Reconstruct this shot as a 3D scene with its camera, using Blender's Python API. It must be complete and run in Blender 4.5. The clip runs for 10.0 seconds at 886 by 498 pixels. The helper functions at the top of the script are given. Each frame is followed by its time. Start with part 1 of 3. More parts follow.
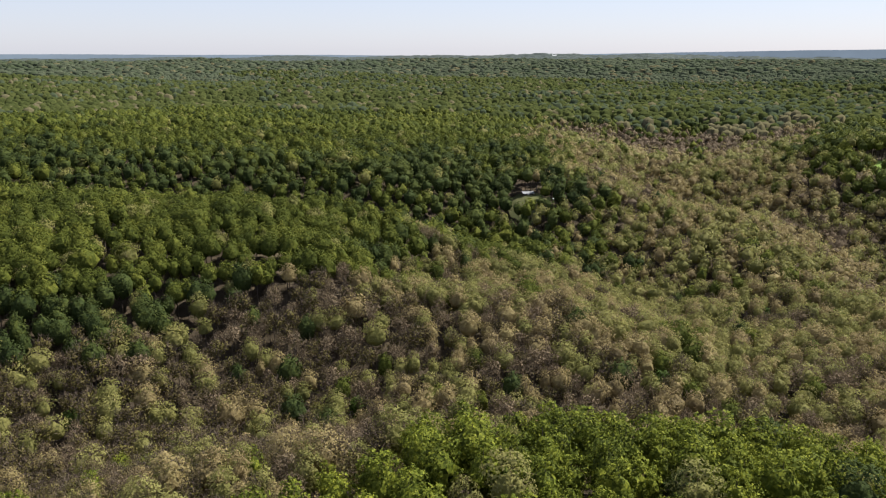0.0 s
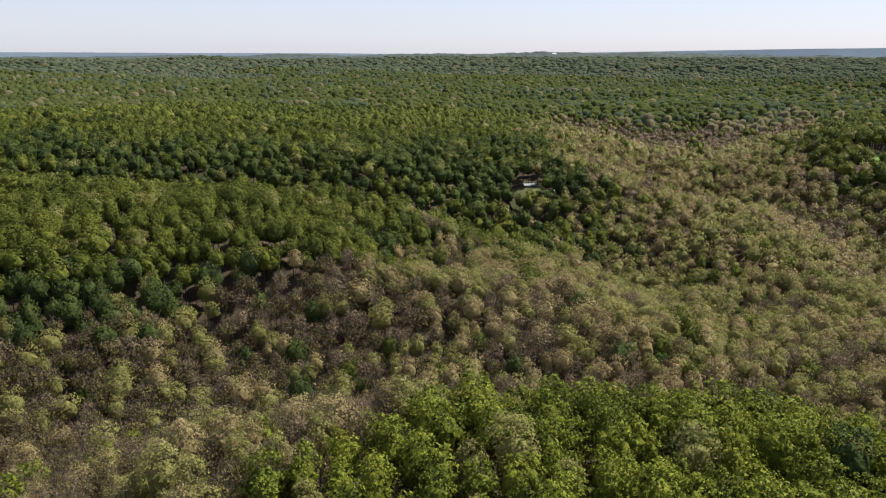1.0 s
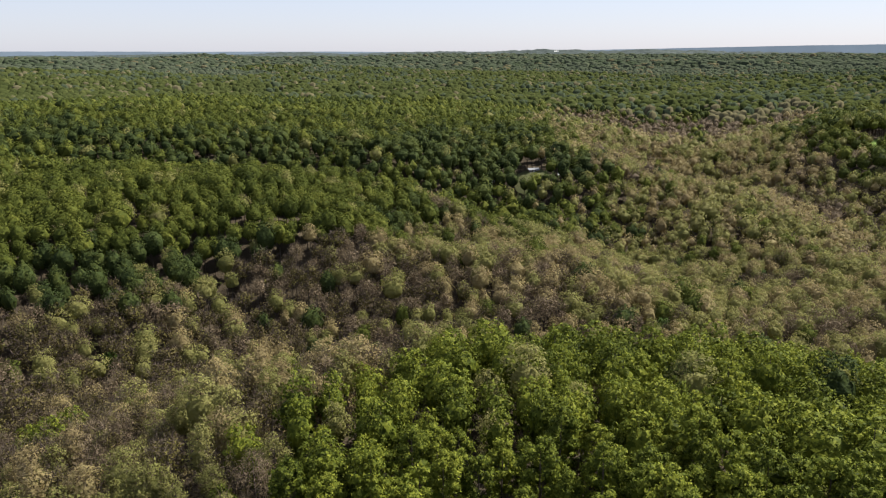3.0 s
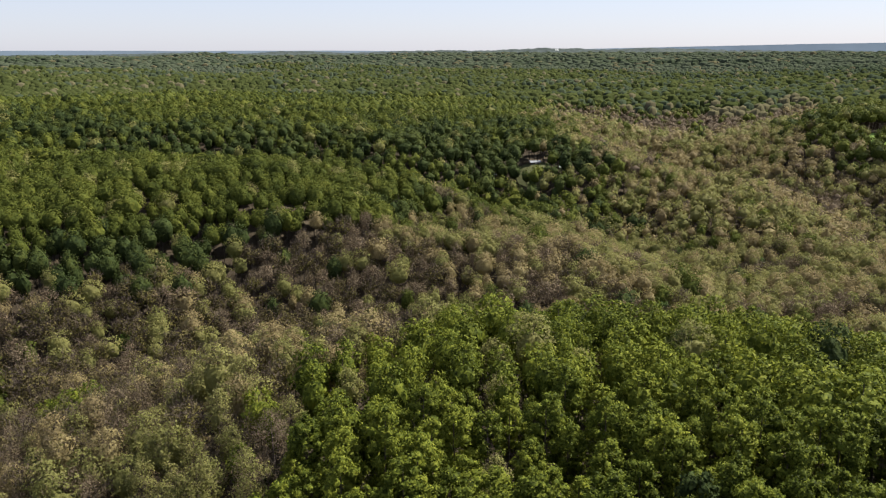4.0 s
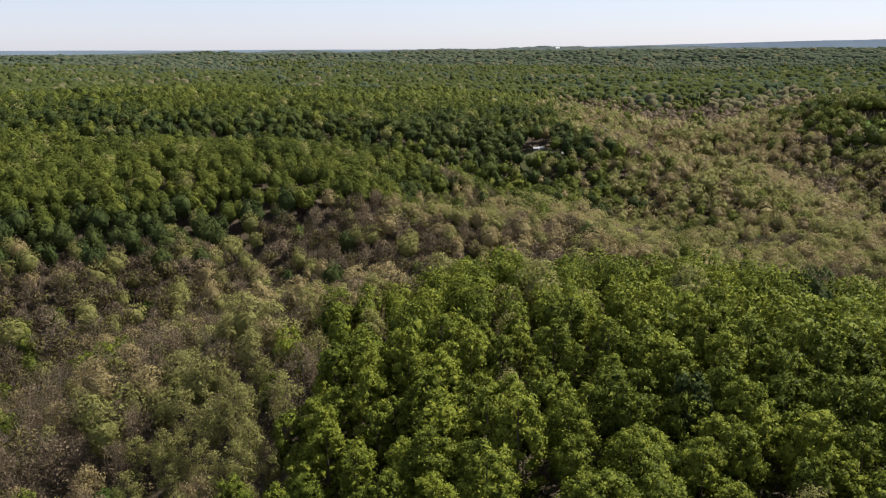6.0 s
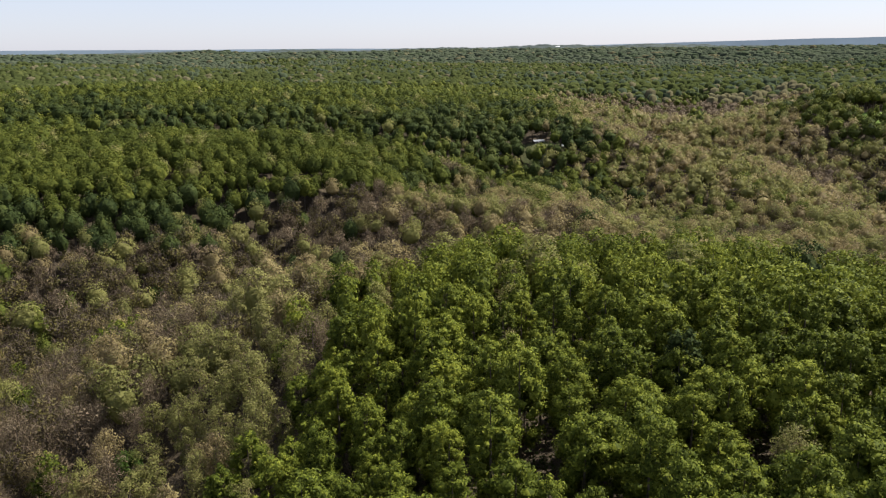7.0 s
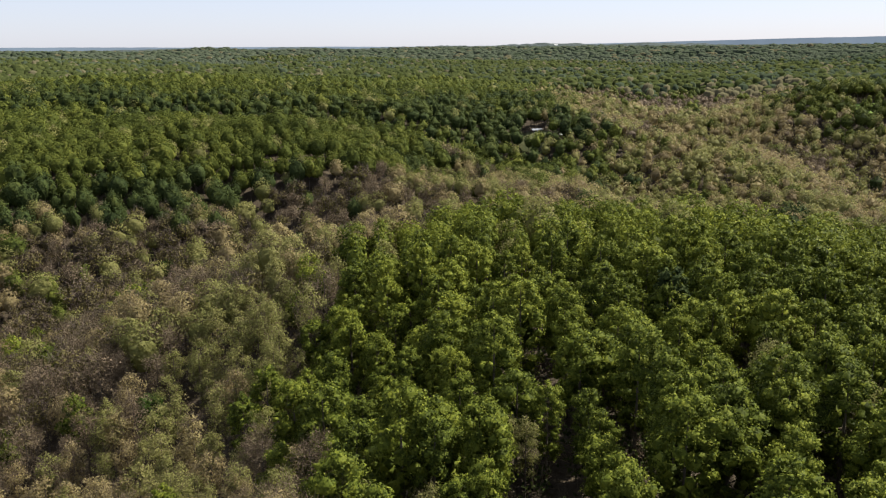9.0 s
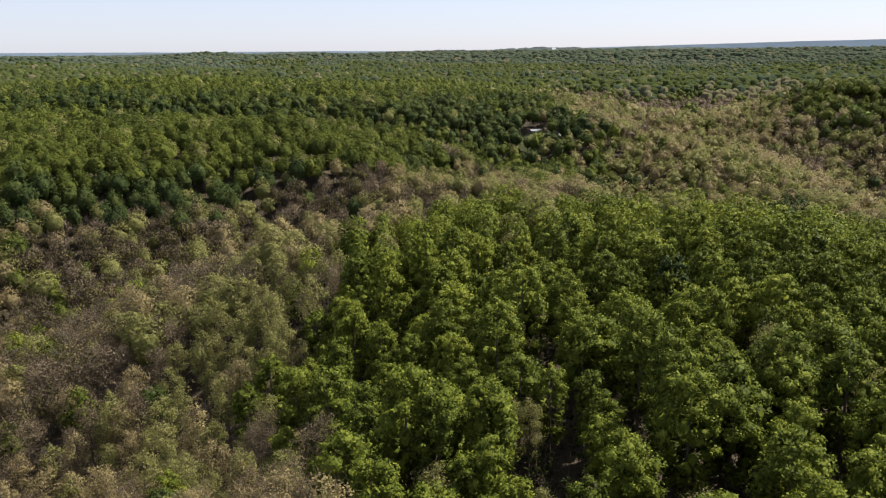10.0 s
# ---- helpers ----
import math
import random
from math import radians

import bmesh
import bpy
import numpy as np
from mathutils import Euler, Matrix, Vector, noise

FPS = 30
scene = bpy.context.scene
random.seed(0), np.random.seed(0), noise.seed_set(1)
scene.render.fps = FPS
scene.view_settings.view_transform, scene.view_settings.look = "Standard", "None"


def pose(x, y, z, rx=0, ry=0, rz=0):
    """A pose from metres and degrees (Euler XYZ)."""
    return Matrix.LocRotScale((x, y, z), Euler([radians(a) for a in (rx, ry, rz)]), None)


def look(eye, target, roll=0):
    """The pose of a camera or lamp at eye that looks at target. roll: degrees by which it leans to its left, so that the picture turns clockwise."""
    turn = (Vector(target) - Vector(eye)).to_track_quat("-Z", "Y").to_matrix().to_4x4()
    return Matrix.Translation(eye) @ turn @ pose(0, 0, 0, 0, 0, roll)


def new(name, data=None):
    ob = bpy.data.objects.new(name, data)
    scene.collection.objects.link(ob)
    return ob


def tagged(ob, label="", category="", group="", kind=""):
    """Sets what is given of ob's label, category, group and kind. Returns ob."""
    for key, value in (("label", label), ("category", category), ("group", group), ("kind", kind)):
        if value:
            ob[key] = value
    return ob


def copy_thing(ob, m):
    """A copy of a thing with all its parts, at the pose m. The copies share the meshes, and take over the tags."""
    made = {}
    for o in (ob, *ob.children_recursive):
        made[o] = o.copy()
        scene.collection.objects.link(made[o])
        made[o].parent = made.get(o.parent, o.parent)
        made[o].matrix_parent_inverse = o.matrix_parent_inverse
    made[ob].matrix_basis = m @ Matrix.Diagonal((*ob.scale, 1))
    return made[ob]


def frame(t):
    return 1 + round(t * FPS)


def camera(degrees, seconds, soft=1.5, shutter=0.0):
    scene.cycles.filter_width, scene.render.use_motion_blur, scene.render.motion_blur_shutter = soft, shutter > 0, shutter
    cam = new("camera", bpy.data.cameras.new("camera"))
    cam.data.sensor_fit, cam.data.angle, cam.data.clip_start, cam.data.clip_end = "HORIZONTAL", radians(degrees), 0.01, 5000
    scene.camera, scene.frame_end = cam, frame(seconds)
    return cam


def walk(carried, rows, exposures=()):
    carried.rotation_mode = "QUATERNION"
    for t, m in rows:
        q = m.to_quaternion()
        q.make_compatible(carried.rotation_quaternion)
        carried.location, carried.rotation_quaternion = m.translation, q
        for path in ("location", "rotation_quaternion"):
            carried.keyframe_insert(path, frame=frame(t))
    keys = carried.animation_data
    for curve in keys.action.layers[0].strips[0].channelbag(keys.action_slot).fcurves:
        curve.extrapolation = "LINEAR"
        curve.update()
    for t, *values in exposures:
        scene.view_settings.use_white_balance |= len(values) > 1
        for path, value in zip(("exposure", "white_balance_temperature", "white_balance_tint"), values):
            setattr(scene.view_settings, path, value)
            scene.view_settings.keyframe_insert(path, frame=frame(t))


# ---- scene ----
cam = camera(59.5, 10.0, soft=1.2)
METRES, EYE, TILT, LEAN, TURN = 75.0, 130.0, -14.3, 0.0, 0.0
ROWS = [
    (0.0, 0.0, 0.0, 0.0, 0.0, 0.0, -0.0),
    (0.5, -0.0083, -0.0365, -0.0341, 0.01, -0.04, -0.02),
    (1.0, -0.0175, -0.0734, -0.0697, 0.02, -0.07, -0.04),
    (1.5, -0.0276, -0.1132, -0.1066, 0.06, -0.11, 0.02),
    (2.0, -0.0396, -0.1519, -0.1439, 0.1, -0.12, 0.08),
    (2.5, -0.0499, -0.1924, -0.1805, 0.13, -0.11, 0.1),
    (4.0, -0.0816, -0.3192, -0.291, 0.19, -0.15, 0.17),
    (4.5, -0.0921, -0.3609, -0.3279, 0.2, -0.14, 0.19),
    (5.0, -0.1023, -0.4036, -0.3642, 0.23, -0.15, 0.25),
    (5.5, -0.1117, -0.4461, -0.4, 0.27, -0.16, 0.33),
    (7.0, -0.1288, -0.5762, -0.5078, 0.34, -0.21, 0.52),
    (7.5, -0.1323, -0.6186, -0.5446, 0.36, -0.3, 0.62),
    (8.0, -0.1367, -0.6567, -0.5779, 0.3, -0.47, 0.52),
    (8.5, -0.1424, -0.6858, -0.6077, 0.23, -0.36, 0.48),
    (9.0, -0.1482, -0.7053, -0.6328, 0.19, -0.25, 0.4),
    (9.5, -0.1549, -0.7159, -0.6534, 0.14, -0.18, 0.53),
    (10.0, -0.1573, -0.7173, -0.6681, 0.08, 0.07, 0.58),
]
walk(cam, [(t, pose(0, 0, EYE, TILT, LEAN, TURN) @ pose(METRES * x, METRES * y, METRES * z, 90 + pitch, roll, yaw)) for t, x, y, z, yaw, pitch, roll in ROWS],
     [(0.0, 1.25), (6.0, 1.27), (10.0, 1.32)])

# ---- world, sun ----
SUN_AZ, SUN_EL = radians(60.0), radians(52.0)   # azimuth from +y towards +x
world = bpy.data.worlds.new("sky")
scene.world = world
world.use_nodes = True
wt = world.node_tree
wt.nodes.clear()
sky = wt.nodes.new("ShaderNodeTexSky")
sky.sky_type = "NISHITA"
sky.sun_disc = False
sky.sun_elevation, sky.sun_rotation = SUN_EL, SUN_AZ
sky.altitude, sky.air_density, sky.dust_density, sky.ozone_density = 200, 1.0, 0.5, 1.0
bg = wt.nodes.new("ShaderNodeBackground")
bg.inputs["Strength"].default_value = 0.052
wo = wt.nodes.new("ShaderNodeOutputWorld")
haze = wt.nodes.new("ShaderNodeMix")          # thin even haze over the whole sky
haze.data_type = "RGBA"
haze.inputs[0].default_value = 0.48
haze.inputs[7].default_value = (7.3, 7.7, 9.1, 1)
cool = wt.nodes.new("ShaderNodeMix")
cool.data_type, cool.blend_type = "RGBA", "MULTIPLY"
cool.inputs[0].default_value = 1.0
cool.inputs[7].default_value = (0.80, 0.81, 1.0, 1)
wt.links.new(sky.outputs[0], cool.inputs[6])
wt.links.new(cool.outputs[2], haze.inputs[6])
wt.links.new(haze.outputs[2], bg.inputs[0])
wt.links.new(bg.outputs[0], wo.inputs[0])
sun = new("sun", bpy.data.lights.new("sun", "SUN"))
sun.data.energy, sun.data.angle, sun.data.color = 5.0, radians(0.6), (1.0, 0.95, 0.86)
sun_way = Vector((math.sin(SUN_AZ) * math.cos(SUN_EL), math.cos(SUN_AZ) * math.cos(SUN_EL), math.sin(SUN_EL)))
sun.matrix_world = look(sun_way * 300, (0, 0, 0))
scene.view_settings.exposure = 1.25

# ---- materials ----
def shader(name):
    m = bpy.data.materials.new(name)
    m.use_nodes = True
    t = m.node_tree
    b = t.nodes["Principled BSDF"]
    return m, t, b


def ramp(t, fac, stops):
    r = t.nodes.new("ShaderNodeValToRGB")
    while len(r.color_ramp.elements) < len(stops):
        r.color_ramp.elements.new(0.5)
    for e, (p, c) in zip(r.color_ramp.elements, stops):
        e.position, e.color = p, (*c, 1)
    t.links.new(fac, r.inputs[0])
    return r.outputs[0]


def maths(t, op, a, b):
    n = t.nodes.new("ShaderNodeMath")
    n.operation = op
    for i, v in enumerate((a, b)):
        if isinstance(v, (int, float)):
            n.inputs[i].default_value = v
        else:
            t.links.new(v, n.inputs[i])
    return n.outputs[0]


def noise_at(t, scale, detail=3.0):
    co = t.nodes.new("ShaderNodeNewGeometry").outputs["Position"]
    n = t.nodes.new("ShaderNodeTexNoise")
    n.inputs["Scale"].default_value, n.inputs["Detail"].default_value = scale, detail
    t.links.new(co, n.inputs["Vector"])
    return n.outputs[0]


def foliage(name, stops, through_light=0.3, rough=0.65, spread=0.35, gloss=0.07, between=0.34, relief=0.0):
    """Leaves: a tone for each tree, varied from leaf to leaf, spray to spray and stand to stand; partly translucent. relief: depth of the leafy roughness of the clumps, in metres."""
    m, t, b = shader(name)
    tree = t.nodes.new("ShaderNodeAttribute")
    tree.attribute_name = "tint"
    info = t.nodes.new("ShaderNodeObjectInfo")
    leaf = t.nodes.new("ShaderNodeNewGeometry").outputs["Random Per Island"]
    v = maths(t, "FRACT", maths(t, "ADD", tree.outputs["Fac"], info.outputs["Random"]), 0)
    v = maths(t, "ADD", maths(t, "MULTIPLY", v, between), maths(t, "MULTIPLY", leaf, spread))
    v = maths(t, "ADD", v, 0.5 - 0.5 * between - 0.5 * spread)
    v = maths(t, "ADD", v, maths(t, "MULTIPLY", maths(t, "SUBTRACT", noise_at(t, 0.012, 4.0), 0.5), 0.5))
    fine = noise_at(t, 0.8, 3.0)
    v = maths(t, "ADD", v, maths(t, "MULTIPLY", maths(t, "SUBTRACT", fine, 0.5), 0.5))
    c = ramp(t, v, stops)
    t.links.new(c, b.inputs["Base Color"])
    b.inputs["Roughness"].default_value = rough
    b.inputs["Specular IOR Level"].default_value = gloss
    tr = t.nodes.new("ShaderNodeBsdfTranslucent")
    t.links.new(c, tr.inputs[0])
    if relief:
        bp = t.nodes.new("ShaderNodeBump")
        bp.inputs["Strength"].default_value, bp.inputs["Distance"].default_value = 1.0, relief
        t.links.new(fine, bp.inputs["Height"])
        t.links.new(bp.outputs[0], b.inputs["Normal"])
    mix = t.nodes.new("ShaderNodeMixShader")
    mix.inputs[0].default_value = through_light
    t.links.new(b.outputs[0], mix.inputs[1])
    t.links.new(tr.outputs[0], mix.inputs[2])
    t.links.new(mix.outputs[0], t.nodes["Material Output"].inputs[0])
    return m


def earthy(name, stops, scale, rough=0.9, bump=0.3):
    m, t, b = shader(name)
    v = maths(t, "ADD", maths(t, "MULTIPLY", noise_at(t, scale, 6.0), 0.6), maths(t, "MULTIPLY", noise_at(t, scale * 14, 3.0), 0.4))
    t.links.new(ramp(t, v, stops), b.inputs["Base Color"])
    b.inputs["Roughness"].default_value = rough
    b.inputs["Specular IOR Level"].default_value = 0.05
    bp = t.nodes.new("ShaderNodeBump")
    bp.inputs["Strength"].default_value, bp.inputs["Distance"].default_value = bump, 0.5 / scale
    t.links.new(v, bp.inputs["Height"])
    t.links.new(bp.outputs[0], b.inputs["Normal"])
    return m


OAK = foliage("oak_leaves", [(0.05, (0.020, 0.029, 0.009)), (0.3, (0.044, 0.056, 0.012)), (0.6, (0.073, 0.086, 0.017)), (0.95, (0.140, 0.145, 0.027))], 0.26, gloss=0.02, relief=0.5)
OAK_NEAR = foliage("glossy_oak_leaves", [(0.05, (0.015, 0.021, 0.004)), (0.45, (0.067, 0.086, 0.012)), (0.95, (0.170, 0.184, 0.024))], 0.27, 0.6, 0.6, 0.04, 0.32, relief=0.3)
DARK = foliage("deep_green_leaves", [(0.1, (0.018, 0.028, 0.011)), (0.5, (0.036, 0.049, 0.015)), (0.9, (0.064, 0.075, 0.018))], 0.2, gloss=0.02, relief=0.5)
YOUNG = foliage("young_leaves", [(0.1, (0.106, 0.112, 0.034)), (0.5, (0.166, 0.163, 0.053)), (0.9, (0.236, 0.222, 0.080))], 0.46, 0.65, 0.25, relief=0.4)
OLIVE = foliage("opening_buds", [(0.1, (0.146, 0.113, 0.064)), (0.5, (0.214, 0.171, 0.080)), (0.9, (0.272, 0.234, 0.104))], 0.44, 0.65, 0.25, relief=0.4)
TWIG = foliage("bare_twigs", [(0.1, (0.082, 0.062, 0.041)), (0.5, (0.128, 0.098, 0.064)), (0.9, (0.178, 0.138, 0.090))], 0.2, 0.8)
FAR_OAK = foliage("distant_leaves", [(0.1, (0.028, 0.036, 0.013)), (0.5, (0.046, 0.056, 0.019)), (0.9, (0.080, 0.087, 0.029))], 0.25, 0.9, 0.2, 0.0)
# three leaf tones below are greyed and blued to paint in distance haze
FAR_HAZE = foliage("haze_tinted_leaves", [(0.1, (0.042, 0.052, 0.035)), (0.5, (0.055, 0.066, 0.043)), (0.9, (0.074, 0.085, 0.052))], 0.2, 0.9, 0.2, 0.0)
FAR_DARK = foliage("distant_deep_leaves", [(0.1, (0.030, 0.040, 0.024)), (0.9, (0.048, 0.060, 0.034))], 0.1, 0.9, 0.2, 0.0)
FAR_OLIVE = foliage("distant_buds", [(0.1, (0.065, 0.06, 0.038)), (0.9, (0.105, 0.095, 0.05))], 0.1, 0.9, 0.2, 0.0)
VIVID = foliage("fresh_leaves", [(0.1, (0.026, 0.050, 0.008)), (0.9, (0.052, 0.082, 0.012))])
BROWN = foliage("brown_buds", [(0.1, (0.046, 0.037, 0.018)), (0.5, (0.078, 0.066, 0.023)), (0.9, (0.112, 0.102, 0.026))], 0.2, relief=0.4)
DARK_TWIG = foliage("dark_twigs", [(0.1, (0.055, 0.042, 0.034)), (0.5, (0.085, 0.066, 0.054)), (0.9, (0.125, 0.098, 0.078))], 0.1, 0.8)
BARK = earthy("bark", [(0.3, (0.045, 0.036, 0.028)), (0.7, (0.12, 0.10, 0.082))], 2.0)
LITTER = earthy("leaf_litter", [(0.3, (0.028, 0.022, 0.015)), (0.55, (0.052, 0.041, 0.028)), (0.75, (0.080, 0.066, 0.043))], 0.12)
LAWN = earthy("rough_lawn", [(0.3, (0.05, 0.06, 0.026)), (0.7, (0.10, 0.10, 0.045))], 0.15)
GRASS = earthy("grass", [(0.3, (0.09, 0.15, 0.03)), (0.7, (0.17, 0.23, 0.06))], 0.08)
HAY = earthy("pale_grass", [(0.3, (0.066, 0.078, 0.042)), (0.7, (0.092, 0.102, 0.055))], 0.02)
# canopy colour with aerial haze mixed in, hence grey-blue
FAR = earthy("haze_tinted_canopy", [(0.3, (0.034, 0.043, 0.042)), (0.5, (0.043, 0.053, 0.050)), (0.72, (0.054, 0.065, 0.058))], 0.004, 0.9, 0.0)


# near-black surface whose own even glow paints the haze of distance
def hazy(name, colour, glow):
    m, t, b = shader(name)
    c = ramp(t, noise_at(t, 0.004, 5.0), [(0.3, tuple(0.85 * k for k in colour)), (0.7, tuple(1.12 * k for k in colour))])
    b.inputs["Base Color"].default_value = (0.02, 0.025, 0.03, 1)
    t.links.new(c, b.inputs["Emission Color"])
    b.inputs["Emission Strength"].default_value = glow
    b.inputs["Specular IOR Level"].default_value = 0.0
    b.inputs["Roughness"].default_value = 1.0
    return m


RIDGE = hazy("haze_glow_ridge", (0.084, 0.106, 0.134), 1.0)


def paint(name, colour, rough=0.5, metal=0.0):
    m, t, b = shader(name)
    c = ramp(t, noise_at(t, 1.5, 5.0), [(0.3, tuple(0.8 * k for k in colour)), (0.7, colour)])
    t.links.new(c, b.inputs["Base Color"])
    b.inputs["Roughness"].default_value, b.inputs["Metallic"].default_value = rough, metal
    return m


TIN = paint("pale_metal_roof", (0.16, 0.17, 0.185), 0.55)
GREY_TIN = paint("grey_metal_roof", (0.42, 0.42, 0.40), 0.5)
BOARD = paint("brown_boards", (0.12, 0.085, 0.06), 0.8)
WHITE = paint("white_paint", (0.8, 0.8, 0.8), 0.35)
RUBBER = paint("rubber", (0.02, 0.02, 0.02), 0.8)
GLASS = paint("dark_glass", (0.03, 0.035, 0.04), 0.08)

# ---- the lie of the land ----
BASE = 60.3
# hollows and knolls: x, y, radius along x, radius along y, rise
NEAR_LAND = [
    (-167, 155, 53, 63, -50), (-96, 44, 46, 45, -39), (27, 211, 92, 30, -28), (179, 286, 77, 108, -43),
    (284, 411, 52, 78, -47), (96, 374, 35, 66, -24), (29, 452, 32, 64, -26), (21, 61, 53, 66, 1),
    (-63, 319, 55, 41, 4), (-24, 270, 67, 31, -23), (-4, 350, 36, 31, -27), (-71, 229, 53, 47, -20),
]
FAR_LAND = [
    (194, 571, 49, 62, -41), (248, 858, 113, 118, -25), (-110, 457, 95, 27, -34), (103, 1283, 244, 96, -13),
    (-342, 1211, 126, 88, -8), (590, 1808, 301, 298, -19), (-299, 665, 120, 165, 13), (317, 602, 46, 65, 13),
    (-746, 1437, 205, 205, 15), (108, 408, 34, 40, -9), (240, 700, 60, 70, -11), (1500, 4700, 900, 200, 20), (647, 4655, 160, 100, 7), (1110, 4560, 160, 100, 7), (-1200, 4750, 700, 150, 10),
]


def lattice(ix, iy, seed):
    h = (ix.astype(np.int64) * 374761393 + iy.astype(np.int64) * 668265263 + seed * 974711) & 0xFFFFFFFF
    h = ((h ^ (h >> 13)) * 1274126177) & 0xFFFFFFFF
    return ((h ^ (h >> 16)) & 0xFFFF) / 65535.0


def bumps(x, y, size, seed, octaves=3):
    """Smooth noise from -1 to 1 with lumps of that size in metres."""
    x, y = np.asarray(x, float), np.asarray(y, float)
    total, amp, norm = 0.0, 1.0, 0.0
    for o in range(octaves):
        u, v = x / size, y / size
        iu, iv = np.floor(u), np.floor(v)
        fu, fv = u - iu, v - iv
        fu, fv = fu * fu * (3 - 2 * fu), fv * fv * (3 - 2 * fv)
        a, b = lattice(iu, iv, seed + o), lattice(iu + 1, iv, seed + o)
        c, d = lattice(iu, iv + 1, seed + o), lattice(iu + 1, iv + 1, seed + o)
        total = total + amp * ((a * (1 - fu) + b * fu) * (1 - fv) + (c * (1 - fu) + d * fu) * fv)
        norm += amp
        amp, size = amp * 0.5, size * 0.5
    return 2 * total / norm - 1


def canopy(x, y):
    x, y = np.asarray(x, float), np.asarray(y, float)
    h = np.full(np.broadcast(x, y).shape, BASE)
    for cx, cy, rx, ry, up in NEAR_LAND + FAR_LAND:
        h = h + up * np.exp(-((x - cx) / rx) ** 2 / 2 - ((y - cy) / ry) ** 2 / 2)
    far = np.clip((np.hypot(x, y) - 900) / 900, 0, 1)
    h = h + far * (17 * bumps(x * 0.6, y, 280, 5) + 7 * bumps(x, y, 1500, 9))
    h = h + 30 * np.clip((np.hypot(x, y + 30) - 1600) / 1600, 0, 1)
    return h


TALL = 17.0     # from the ground to the mean canopy


# glades: centre, radii, and how far their ground lies above the forest floor around
GLADES = {
    "yard": (55.0, 505.0, 12.0, 16.0, 9.0),
    "meadow": (330.0, 566.0, 20.0, 13.0, 1.5),
    "hayfield": (768.0, 1396.0, 120.0, 150.0, 17.0),
}


def ground(x, y):
    x, y = np.asarray(x, float), np.asarray(y, float)
    lift = 0.0
    for cx, cy, rx, ry, up in GLADES.values():
        lift = lift + up * np.exp(-(((x - cx) / rx) ** 2 + ((y - cy) / ry) ** 2) / 2.5)
    return canopy(x, y) - TALL + lift + 0.6 * bumps(x, y, 14, 21)


# ---- meshes ----
def mesh_of(name, blocks, materials, tints=None, normals=None):
    """blocks: (vertices (n, k, 3) of loose polygons with k corners, material index)."""
    me = bpy.data.meshes.new(name)
    blocks = [(np.asarray(v, np.float32), i) for v, i in blocks if len(v)]
    nv = sum(v.shape[0] * v.shape[1] for v, _ in blocks)
    nf = sum(v.shape[0] for v, _ in blocks)
    me.vertices.add(nv)
    me.vertices.foreach_set("co", np.concatenate([v.reshape(-1) for v, _ in blocks]))
    me.loops.add(nv)
    me.loops.foreach_set("vertex_index", np.arange(nv, dtype=np.int32))
    counts = np.concatenate([np.full(v.shape[0], v.shape[1], np.int32) for v, _ in blocks])
    me.polygons.add(nf)
    me.polygons.foreach_set("loop_start", (np.cumsum(counts) - counts).astype(np.int32))
    me.polygons.foreach_set("material_index", np.concatenate([np.full(v.shape[0], i, np.int32) for v, i in blocks]))
    for m in materials:
        me.materials.append(m)
    if tints is not None:
        a = me.attributes.new("tint", "FLOAT", "FACE")
        a.data.foreach_set("value", np.concatenate([np.asarray(x, np.float32) for x in tints if len(x)]))
    me.update(calc_edges=True)
    if normals is not None:
        n = [unit(np.asarray(w, np.float32).reshape(-1, 3)) for w in normals if len(w)]
        me.normals_split_custom_set(np.concatenate(n))
    return me


def flat(soup):
    """The plain normals of loose polygons, one for each corner."""
    n = unit(np.cross(soup[:, 1] - soup[:, 0], soup[:, 2] - soup[:, 0])) if len(soup) else np.zeros((0, 3))
    return np.repeat(n[:, None], soup.shape[1], 1)


def sheet(name, X, Y, Z, material, smooth=True):
    """A grid surface from three (n, m) arrays."""
    n, m = X.shape
    me = bpy.data.meshes.new(name)
    idx = np.arange(n * m).reshape(n, m)
    faces = np.stack([idx[:-1, :-1], idx[:-1, 1:], idx[1:, 1:], idx[1:, :-1]], -1).reshape(-1, 4)
    me.from_pydata(np.stack([X, Y, Z], -1).reshape(-1, 3).tolist(), [], faces.tolist())
    me.materials.append(material)
    if smooth:
        me.shade_smooth()
    me.update()
    return new(name, me)


def spread(rng, n):
    v = rng.normal(size=(n, 3))
    return v / np.linalg.norm(v, axis=1, keepdims=True)


def unit(v):
    return v / np.maximum(np.linalg.norm(v, axis=1, keepdims=True), 1e-6)


def lobes(rng, base, top, radius, count, shape, fine=1):
    """Clumps that make up a tall rounded crown: centres and radii; shape: how low it is widest."""
    h = ((np.arange(count) + rng.random(count)) / count) ** 0.8
    h[-1] = 1.0
    wide = 0.55 - 0.3 * shape
    p = np.where(h < wide, 0.5 + 0.5 * np.sqrt(h / wide), np.sqrt(np.maximum(1 - ((h - wide) / (1.02 - wide)) ** 2, 0.0)))
    a = np.arange(count) * 2.4 + rng.uniform(-0.7, 0.7, count)
    reach = p * radius * rng.uniform(*((0.3, 0.5), (0.42, 0.68), (0.42, 0.82))[fine], count)
    r = radius * rng.uniform(*((0.48, 0.6), (0.34, 0.5), (0.17, 0.40))[fine], count) * (0.75 + 0.25 * p)
    c = np.stack([np.cos(a) * reach, np.sin(a) * reach, base + r * 0.8 + (top - base - 1.7 * r) * h], 1)
    return c, r


